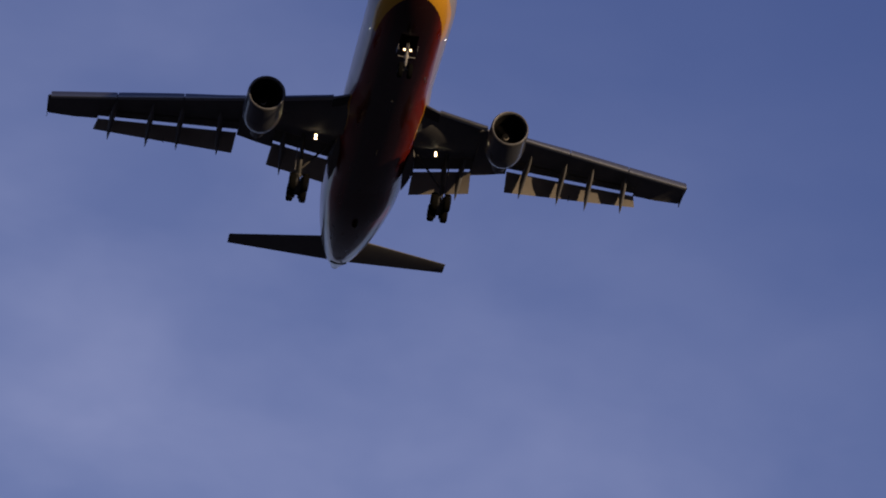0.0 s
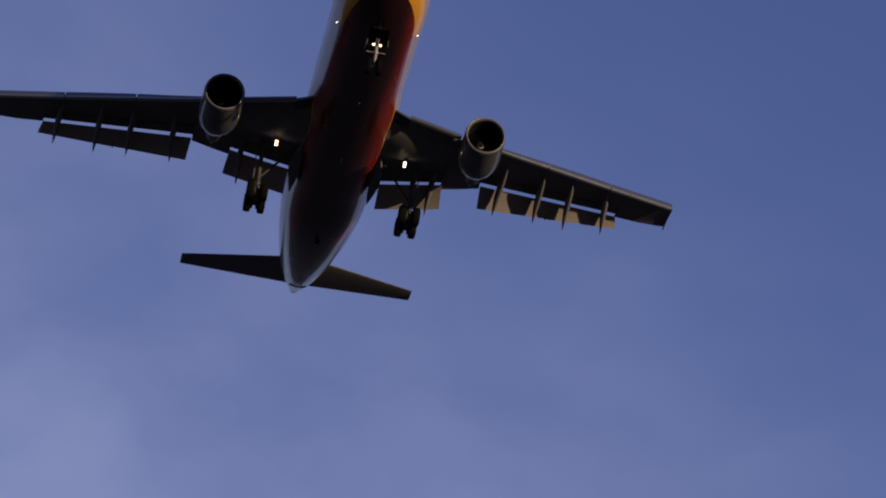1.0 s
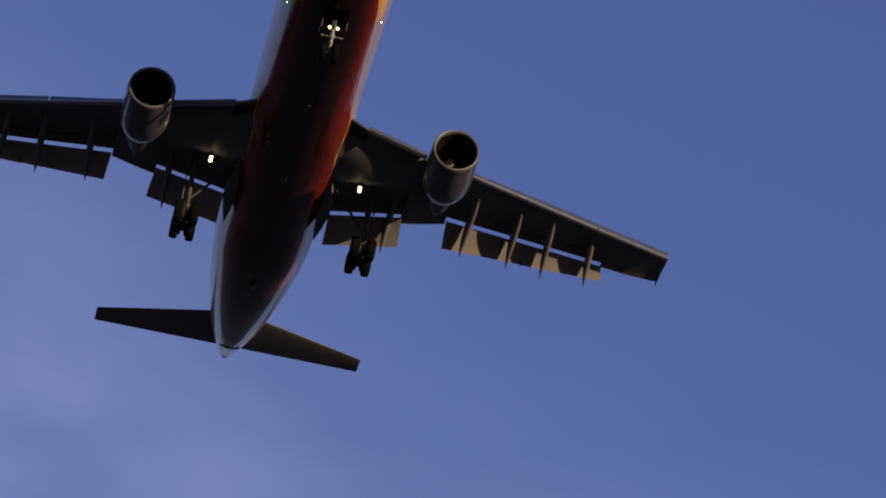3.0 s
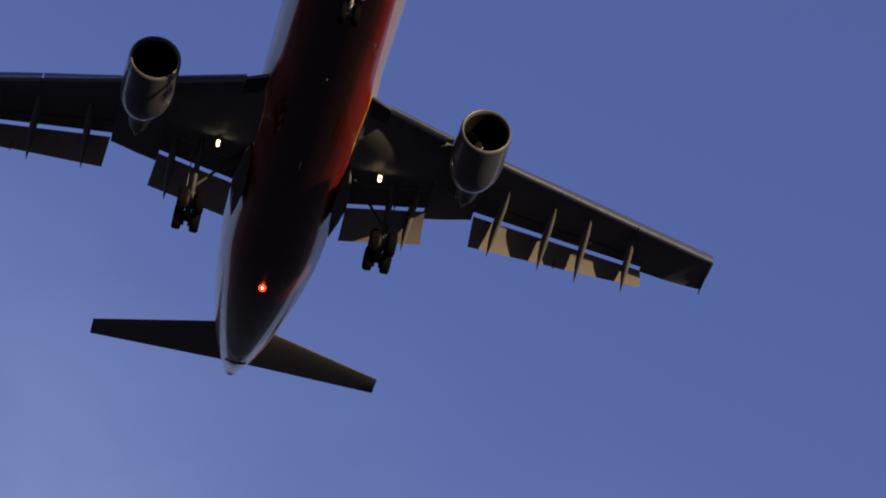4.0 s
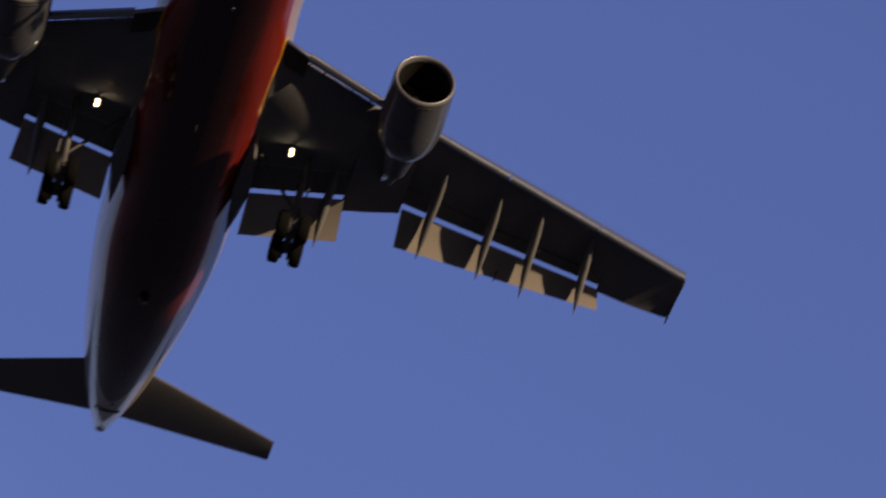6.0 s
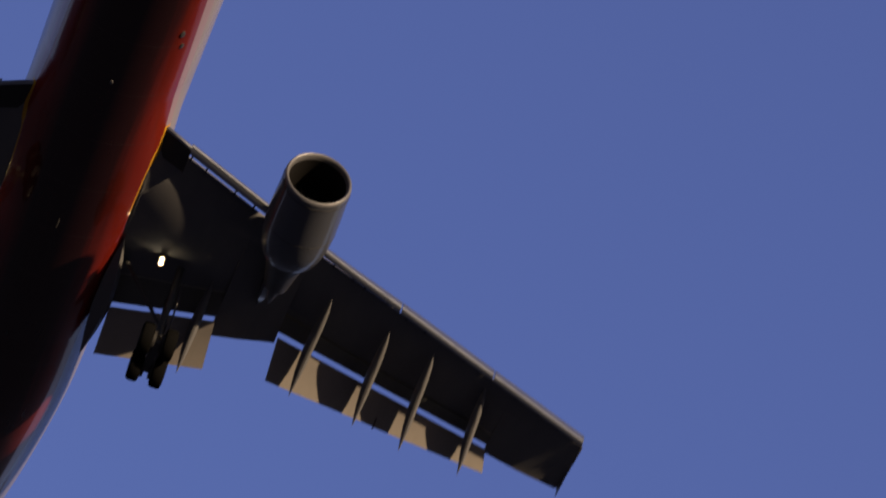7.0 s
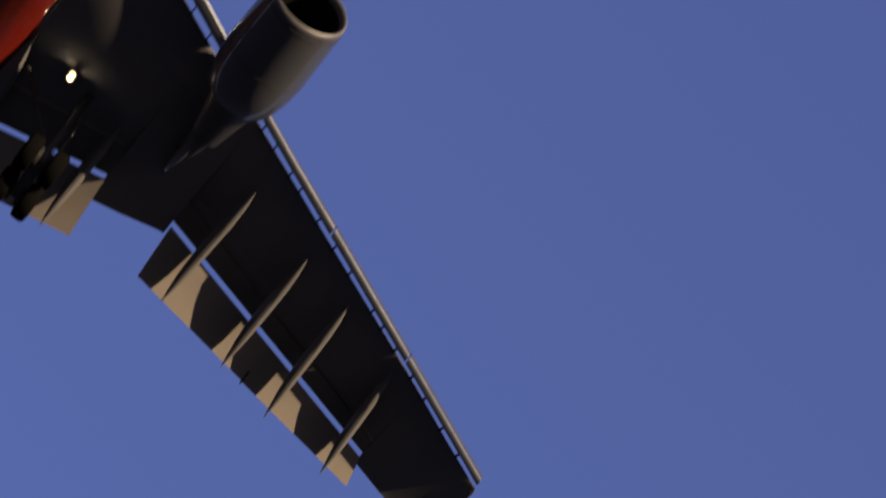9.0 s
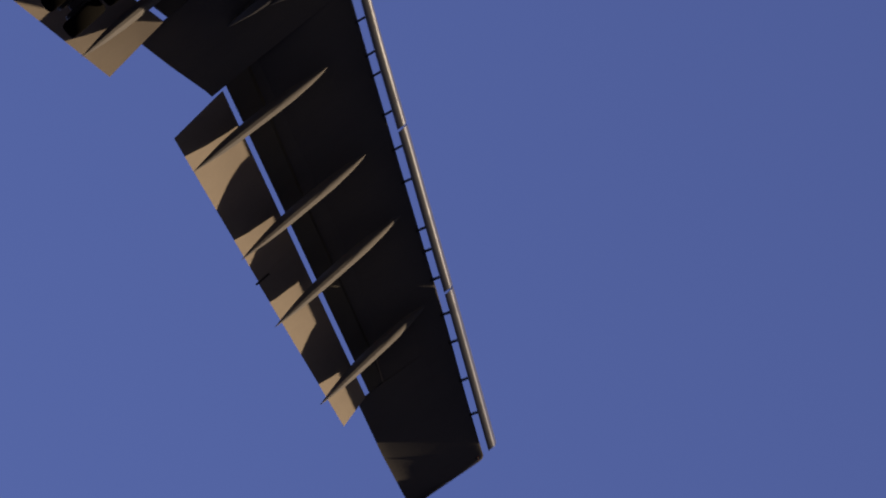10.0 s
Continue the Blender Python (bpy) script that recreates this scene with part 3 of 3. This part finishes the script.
def build_engine(sgn):
    ex, ey, ez = sgn * 8.14, -16.43, -2.98

    def rev(rows, n=48, caps=True):
        rings = []
        for s, r in rows:
            rings.append(circle((ex + sgn * 0.018 * s, ey - s, ez - 0.03 * s), r, 1, n))
        return loft(rings, caps=caps)
    nac = part("engine_nacelle", rev(((0.12, 1.245), (0.35, 1.26), (0.8, 1.275), (1.5, 1.30), (2.4, 1.315), (3.0, 1.29), (3.4, 1.235), (3.75, 1.14), (3.98, 1.05), (3.98, 1.01), (3.4, 1.05), (2.4, 1.1)), caps=False), M_NAC, plane, "grey engine cowling")
    part("inlet_lip", rev(((0.25, 1.085), (0.14, 1.09), (0.06, 1.11), (0.012, 1.145), (0.0, 1.175), (0.015, 1.205), (0.05, 1.228), (0.12, 1.247)), caps=False), M_LIP, nac, "polished metal inlet lip")
    part("lip_seam", rev(((0.29, 1.25), (0.30, 1.266), (0.335, 1.268), (0.345, 1.25)), caps=False), M_DARK, nac)
    part("cowl_seam", rev(((2.28, 1.305), (2.29, 1.319), (2.315, 1.319), (2.325, 1.305)), caps=False), M_DARK, nac)
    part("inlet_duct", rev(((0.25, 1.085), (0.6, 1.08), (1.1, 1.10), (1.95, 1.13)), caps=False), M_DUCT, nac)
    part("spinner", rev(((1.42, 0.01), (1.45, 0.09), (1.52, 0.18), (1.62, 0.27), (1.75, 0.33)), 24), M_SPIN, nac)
    # white comma painted on the spinner
    rings = []
    for k in range(9):
        a, r0 = radians(200 + 22 * k), 0.07 + 0.022 * k
        for_r = []
        for dr in (-0.034, 0.034):
            r = r0 + dr * (0.4 + 0.6 * math.sin(math.pi * (k + 0.6) / 9))
            dep = 1.42 + 0.33 * (r / 0.33) ** 1.6 * 0.75
            for e in (0.0, -0.018):
                for_r.append((ex + sgn * 0.018 * 1.5 + r * math.cos(a), ey - dep - e - 0.012 + 0.022, ez - 0.045 + r * math.sin(a)))
        rings.append([for_r[0], for_r[2], for_r[3], for_r[1]])
    part("spinner_mark", loft(rings), M_FLAP, nac, "white comma on the spinner")
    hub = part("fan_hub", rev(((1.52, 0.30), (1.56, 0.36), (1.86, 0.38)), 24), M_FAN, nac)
    blade = bmesh.new()
    for side in (-1, 1):
        pts = []
        for r, tw in ((0.33, 0.05), (0.7, 0.085), (1.10, 0.11)):
            pts.append([blade.verts.new((r + 0.0, -dy, tw * da * 0.6 + side * 0.004)) for dy, da in ((1.58, -1), (1.67, 0.1), (1.76, 1))])
        for a, b in zip(pts, pts[1:]):
            for k in (0, 1):
                blade.faces.new((a[k], a[k + 1], b[k + 1], b[k]))
    me = bpy.data.meshes.new("fan_blade")
    blade.to_mesh(me)
    blade.free()
    me.materials.append(M_FAN)
    for i in range(38):
        ob = new("fan_blade", me)
        ob.parent = nac
        ob.matrix_local = Matrix.Translation((ex + sgn * 0.018 * 1.67, ey, ez - 0.03 * 1.67)) @ Matrix.Rotation(2 * math.pi * i / 38, 4, "Y")
    part("fan_backplate", rev(((1.88, 1.12), (1.92, 1.12)), 48), M_DARK, nac)
    part("core_cowl", rev(((2.6, 0.92), (3.6, 0.90), (4.2, 0.79), (4.9, 0.64), (5.9, 0.46), (5.9, 0.42), (5.2, 0.44)), 40), M_CORE, nac, "heat-stained core cowling")
    part("exhaust_plug", rev(((5.2, 0.36), (5.9, 0.30), (6.5, 0.17), (7.0, 0.02)), 24), M_CORE, nac)
    # pylon
    rings = []
    for y, zb, zt, w in ((-17.4, -1.7, -1.55, 0.04), (-18.6, -1.7, -1.30, 0.20), (-20.0, -2.1, -1.0, 0.27), (-21.6, -2.4, -0.85, 0.28), (-23.2, -2.35, -0.9, 0.24), (-24.8, -1.85, -0.95, 0.16), (-26.0, -1.15, -1.0, 0.03)):
        ring = [(ex + w * a, y, zb + (zt - zb) * b) for a, b in ((-0.6, 0), (0.6, 0), (1, 0.2), (1, 0.85), (0.5, 1), (-0.5, 1), (-1, 0.85), (-1, 0.2))]
        rings.append(ring)
    part("pylon", loft(rings), M_NAC, plane, "grey engine pylon")


def build_tail():
    for sgn in (-1, 1):
        rings = []
        for k in range(9):
            f = k / 8
            x = 0.3 + (8.13 - 0.3) * f
            le = -45.62 + (-51.5 + 45.62) * f
            te = -50.47 + (-53.3 + 50.47) * f
            zz = 0.45 + (1.95 - 0.45) * f
            t = 0.10
            ch = le - te
            up, lo = foil(t, 0.0)
            cs = [0.0, 0.01, 0.04, 0.1, 0.25, 0.45, 0.7, 1.0]
            ring = [(sgn * x, le - c * ch, zz + (up(c) + 0.03 * (c - 0.5)) * ch) for c in cs[1:]] + [(sgn * x, le - c * ch, zz + (lo(c) * 0.7 + 0.03 * (c - 0.5)) * ch - 0.004) for c in reversed(cs)]
            rings.append(ring)
        last = rings[-1]
        cy, cz = -52.4, 1.95
        rings.append([(sgn * 8.20, cy + (p[1] - cy) * 0.93, cz + (p[2] - cz) * 0.5) for p in last])
        part("tailplane", loft(rings), M_WING, plane, "grey tailplane")
    rings = []
    for z, le, te in ((1.2, -40.2, -50.6), (2.6, -41.7, -50.8), (5.0, -44.2, -51.8), (8.0, -47.3, -53.0), (10.6, -49.9, -54.0), (10.8, -50.3, -54.0)):
        ch = le - te
        up, lo = foil(0.10, 0.0)
        cs = [0.0, 0.01, 0.04, 0.1, 0.25, 0.45, 0.7, 1.0]
        ring = [(up(c) * ch + 0.005, le - c * ch, z) for c in cs[1:]] + [(lo(c) * ch - 0.005, le - c * ch, z) for c in reversed(cs)]
        rings.append(ring)
    part("fin", loft(rings), M_RED, plane, "tall red tail fin")


def wheel(c, r, w, parent, name="wheel"):
    prof = [(-0.5, 0.52), (-0.5, 0.80), (-0.44, 0.93), (-0.30, 0.99), (0, 1.0), (0.30, 0.99), (0.44, 0.93), (0.5, 0.80), (0.5, 0.52)]
    rings = [circle((c[0] + a * w, c[1], c[2]), b * r, 0, 28) for a, b in prof]
    ty = part(name, loft(rings, caps=False), M_TYRE, parent, "black rubber tyre")
    rings = [circle((c[0] + a * w, c[1], c[2]), b * r, 0, 20) for a, b in ((-0.42, 0.2), (-0.40, 0.50), (-0.46, 0.54), (0.46, 0.54), (0.40, 0.50), (0.42, 0.2))]
    part("rim", loft(rings), M_RIM, ty, "grey alloy rim")


def build_main_gear(sgn):
    x, yb, zb = sgn * 4.88, -26.1, -5.08
    top = (sgn * 4.95, -25.0, -1.5)
    leg = part("main_gear_leg", tube(top, (x, yb + 0.05, zb + 0.9), 0.15, 0.13, 16), M_GEAR, plane, "grey steel main landing gear leg")
    part("shock_strut", tube((x, yb + 0.05, zb + 1.0), (x, yb, zb), 0.095, None, 14), M_LIP, leg, "bright sliding strut")
    tilt = radians(9)
    fy, fz = 0.70 * math.cos(tilt), 0.70 * math.sin(tilt)
    part("bogie_beam", box_between((x, yb + fy + 0.1, zb + fz), (x, yb - fy - 0.1, zb - fz), 0.24, 0.28), M_GEAR, leg)
    for s in (1, -1):
        ay, az = yb + s * fy, zb + s * fz
        part("axle", tube((x - 0.62, ay, az), (x + 0.62, ay, az), 0.09), M_GEAR, leg)
        for o in (-0.21, 0.21):
            part("brake_pack", loft([circle((x + o + k, ay, az), rr, 0, 20) for k, rr in ((-0.12, 0.25), (-0.10, 0.37), (0.10, 0.37), (0.12, 0.25))]), M_DARK, leg)
        for o in (-0.445, 0.445):
            wheel((x + o, ay, az), 0.62, 0.46, leg)
    for o in (-0.16, 0.16):
        part("brake_rod", tube((x + o, yb + fy, zb + fz - 0.22), (x + o, yb - fy, zb - fz - 0.20), 0.035, None, 8), M_GEAR, leg)
    part("pitch_trimmer", tube((x, yb + 0.12, zb + 0.75), (x, yb + fy, zb + fz + 0.12), 0.06, None, 10), M_GEAR, leg)
    part("leg_collar", tube((x, yb + 0.05, zb + 1.0), (x, yb + 0.05, zb + 0.82), 0.17, None, 14), M_GEAR, leg)
    part("side_brace", tube((x - sgn * 0.05, yb + 0.15, zb + 1.35), (sgn * 2.9, -25.4, -1.62), 0.075), M_GEAR, leg)
    part("drag_brace", tube((x, yb + 0.1, zb + 1.2), (sgn * 4.9, -27.0, -1.5), 0.07), M_GEAR, leg)
    part("torque_link", box_between((x, yb - 0.16, zb + 0.95), (x, yb - 0.42, zb + 0.5), 0.22, 0.06), M_GEAR, leg)
    part("torque_link", box_between((x, yb - 0.42, zb + 0.5), (x, yb - 0.14, zb + 0.1), 0.22, 0.06), M_GEAR, leg)
    part("leg_door", box_between((x + sgn * 0.36, yb + 0.25, -1.55), (x + sgn * 0.33, yb + 0.1, zb + 1.15), 0.5, 0.04, up=(1, 0, 0)), M_WING, leg, "narrow grey leg door")
    for dy in (0.12, -0.12):
        part("brake_hose", tube((x + sgn * 0.2, yb + dy, zb + 1.6), (x + sgn * 0.13, yb + dy, zb + 0.15), 0.025, None, 8), M_DARK, leg)


def build_nose_gear():
    x, y, z = 0.0, -6.98, -4.62
    leg = part("nose_gear_leg", tube((0, -6.75, -2.6), (0, -6.88, -3.75), 0.11, 0.10, 14), M_NOSEGEAR, plane, "light grey nose landing gear leg")
    part("nose_strut", tube((0, -6.87, -3.7), (0, y, z), 0.085, 0.045, 12), M_NOSEGEAR, leg)
    part("strut_collar", tube((0, -6.86, -3.62), (0, -6.89, -3.82), 0.15, None, 14), M_NOSEGEAR, leg)
    part("strut_collar", tube((0, -6.91, -4.02), (0, -6.92, -4.10), 0.11, None, 14), M_NOSEGEAR, leg)
    part("axle", tube((-0.42, y, z), (0.42, y, z), 0.07), M_GEAR, leg)
    for o in (-0.31, 0.31):
        wheel((o, y, z), 0.50, 0.30, leg)
    part("steering_actuator", tube((-0.52, -6.88, -3.70), (0.52, -6.88, -3.72), 0.026), M_NOSEGEAR, leg)
    for s in (-1, 1):
        part("actuator_end", tube((s * 0.42, -6.88, -3.71), (s * 0.56, -6.88, -3.71), 0.045), M_NOSEGEAR, leg)
    part("drag_brace", tube((0, -6.85, -3.4), (0, -5.9, -2.6), 0.04), M_BLACK, leg)
    # black panel over the skin: bay shade as colour, hides the lamps' glints
    rings = []
    for y in (-5.7, -6.0, -6.3, -6.7, -7.1, -7.5):
        zc, r = hull(y)
        under = [(r * math.sin(radians(a)), r * math.cos(radians(a))) for a in (-12, -8, -4, 0, 4, 8, 12)]
        rings.append([(px, y, zc - pz - 0.03) for px, pz in under] + [(px, y, zc - pz + 0.05) for px, pz in reversed(under)])
    part("gear_bay_shade_panel", loft(rings), M_BLACK, leg, "black panel standing for the shaded nose gear bay")
    part("torque_link", box_between((0, -7.0, -3.75), (0, -7.25, -4.1), 0.16, 0.05), M_GEAR, leg)
    part("torque_link", box_between((0, -7.25, -4.1), (0, -6.98, -4.45), 0.16, 0.05), M_GEAR, leg)
    for s in (-1, 1):
        part("nose_gear_door", box_between((s * 0.62, -6.45, -3.24), (s * 0.66, -7.35, -3.16), 0.03, 0.40), M_WING, leg, "grey gear door seen edge-on")
        lamp((s * 0.20, -6.72, -3.28), (0, 0.93, -0.36), 0.085, M_TAXI, leg, "nose_lamp", "lit nose gear lamp")


def lamp(c, d, r, mat, parent, name, label, bulb=0.45, hood=False):
    """A short round housing with a glowing lens, facing along d; hood adds a half-round spill blocker."""
    c, d = Vector(c), Vector(d).normalized()
    q = d.to_track_quat("Z", "Y")

    def ring(k, rr):
        return [c + d * k + q @ Vector((rr * math.cos(2 * math.pi * i / 16), rr * math.sin(2 * math.pi * i / 16), 0)) for i in range(16)]
    hs = part(name, loft([ring(-0.16, r * 0.6), ring(-0.08, r * 1.1), ring(0.02, r * 1.2), ring(0.02, r * 1.02), ring(0.0, r)]), M_GEAR, parent, label)
    part("reflector", loft([ring(0.003, r * 0.98), ring(0.008, r * 0.5)]), M_HALO if bulb < 1 else mat, hs, "glowing lens")
    # made-up hood, only there to keep the lamp's light off the wing
    if hood:
        arch = [[c + d * k + q @ Vector((rr * math.sin(a), rr * math.cos(a), 0)) for a in (radians(-30 + 6 * i) for i in range(11))] for k, rr in ((-0.05, r * 1.02), (0.15, r * 1.02), (0.15, r * 1.10), (-0.05, r * 1.10))]
        if (q @ Vector((0, 1, 0))).z < 0:
            arch = [[2 * (c + d * (p - c).dot(d)) - p for p in row] for row in arch]
        part("added_spill_hood", loft([list(ring_) for ring_ in zip(*arch)]), M_BLACK, hs)
    if bulb < 1:
        part("bulb", loft([ring(0.009, r * bulb), ring(0.04, r * bulb * 0.92), ring(0.065, r * bulb * 0.65), ring(0.078, r * bulb * 0.25)]), mat, hs, "bright bulb")


body = build_hull()
build_belly_fairing(body)
for sgn in (-1, 1):
    wing = build_wing(sgn)
    build_slats(sgn, wing)
    build_krueger_flap(sgn, wing)
    build_flap(sgn, (2.97, -28.0, -1.83), (2.99, -29.82, -2.75), (6.9, -27.17, -1.58), (7.1, -29.22, -2.29), wing)
    # the outer flap is in two lengths that meet at a narrow joint
    a_le, a_te, b_le, b_te = (Vector(p) for p in ((9.43, -27.56, -0.98), (9.56, -29.28, -1.77), (18.98, -31.49, 0.40), (19.24, -32.46, 0.0)))
    for f0, f1, aft in ((0.0, 0.4893, 0.0), (0.4897, 1.0, 0.05)):
        d0, d1 = (a_te - a_le).normalized() * aft, (b_te - b_le).normalized() * aft
        build_flap(sgn, a_le.lerp(b_le, f0), a_te.lerp(b_te, f0) + d0 * (1 - f0), a_le.lerp(b_le, f1), a_te.lerp(b_te, f1) + d1 * (1 - f1), wing)
    p = a_te.lerp(b_te, 0.4895)
    part("flap_joint_tab", box_between((sgn * p.x, p.y + 0.35, p.z + 0.17), (sgn * p.x, p.y - 0.10, p.z - 0.05), 0.05, 0.07), M_DARK, wing)
    for h, t in (((6.25, -25.3, -1.42), (6.16, -28.98, -3.10)), ((10.72, -24.60, -0.95), (10.59, -29.27, -2.16)), ((13.30, -25.65, -0.62), (13.39, -30.24, -1.75)),
                 ((15.27, -26.30, -0.30), (15.51, -31.03, -1.52)), ((17.81, -27.85, 0.20), (18.17, -32.0, -0.90))):
        build_flap_fairing(sgn, h, t, wing)
    # wing tip fence
    for k in (-1, 1):
        bm = loft([[(sgn * (22.56 + e), -31.2, 1.16), (sgn * (22.56 + e), -33.4, 1.16), (sgn * (22.56 + e), -33.5, 1.16 + k * 0.20), (sgn * (22.56 + e), -33.15, 1.16 + k * 0.17)] for e in (-0.02, 0.02)])
        part("tip_fence", bm, M_WING, wing)
    lamp((sgn * 22.50, -30.42, 1.12), (sgn * 0.6, 0.8, -0.2), 0.06, M_NAVR if sgn < 0 else M_NAVG, wing, "navigation_lamp", "small wing tip navigation lamp", 1.0)
    for dz in (0.0, -0.20):
        lamp((sgn * 4.14, -24.68, -1.68 + dz), (0, 0.90, -0.43), 0.105, M_LAND, wing, "landing_lamp", "lit landing lamp under the wing root", 0.35, True)
    part("lamp_bracket", loft([[(sgn * (4.14 + a), -24.84 + b, z) for a, b in ((-w, -0.10), (w, -0.10), (w, 0.08), (-w, 0.08))] for z, w in ((-1.45, 0.10), (-1.62, 0.08), (-1.98, 0.05))]), M_GEAR, wing)
    build_engine(sgn)
    build_main_gear(sgn)
    lamp((sgn * 2.43, -8.2, -1.40), (sgn * 0.35, 0.9, -0.25), 0.04, M_SIDE, plane, "side_lamp", "small lit lamp on the hull side", 1.0)
    # root fillet behind the wing
    rings = []
    for y, w, h in ((-24.2, 0.02, 0.05), (-25.2, 0.22, 0.22), (-26.4, 0.38, 0.36), (-28.0, 0.44, 0.40), (-29.5, 0.27, 0.25), (-31.0, 0.02, 0.02)):
        rings.append([(sgn * (2.55 + w * a), y, -1.75 - 0.12 * (-26 - y) * 0.3 + h * b) for a, b in ((-0.6, -0.6), (0.6, -0.9), (1, -0.3), (1, 0.4), (0.3, 0.8), (-0.6, 0.8))])
    part("root_fillet", loft(rings), M_WING, plane)
build_tail()
build_nose_gear()

# ---- revolving beacon under the tail, a louvred red lamp ----
BEACON = (0.0, -36.10, -2.76)


def build_beacon():
    stand = part("beacon_stand", tube((0, -36.17, -2.55), (0, -36.17, -2.70), 0.10, 0.05), M_GEAR, plane, "stand of the revolving beacon")
    d = Vector((0, math.cos(radians(30)), -math.sin(radians(30))))
    u = Vector((1, 0, 0))
    v = u.cross(d)

    def ring(k, r):
        return [d * k + (u * math.cos(2 * math.pi * i / 20) + v * math.sin(2 * math.pi * i / 20)) * r for i in range(20)]
    drum = part("beacon_drum", loft([ring(-0.06, 0.12), ring(-0.04, 0.215), ring(0.12, 0.215), ring(0.12, 0.205), ring(0.0, 0.205)]), M_DARK, stand, "turning drum of the beacon")
    part("red_lens", loft([ring(0.002, 0.20), ring(0.006, 0.16)]), glow("beacon_red_glow", (1.0, 0.045, 0.012), 2.6), drum, "glowing red lens")
    part("bulb", loft([ring(0.007, 0.055), ring(0.02, 0.04), ring(0.026, 0.015)]), glow("beacon_bulb_glow", (1.0, 0.45, 0.22), 14.0), drum, "bright bulb")
    for i in range(-8, 9):
        x = i * 0.024
        h = math.sqrt(0.208 ** 2 - x * x)
        a, b = u * x - v * h + d * 0.075, u * x + v * h + d * 0.075
        part("louvre", box_between(a, b, 0.09, 0.0015, up=u), M_BLACK, drum)
    return drum


beacon = build_beacon()


def motions():
    walk(plane, [(t, pose(*row)) for t, *row in FLIGHT])
    # one turn in 1.37 s
    walk(beacon, [(k / 10, pose(*BEACON, 0, 0, -3.03 - 360 * (k / 10 - 4.0) / 1.37)) for k in range(0, 101, 2)])


motions()
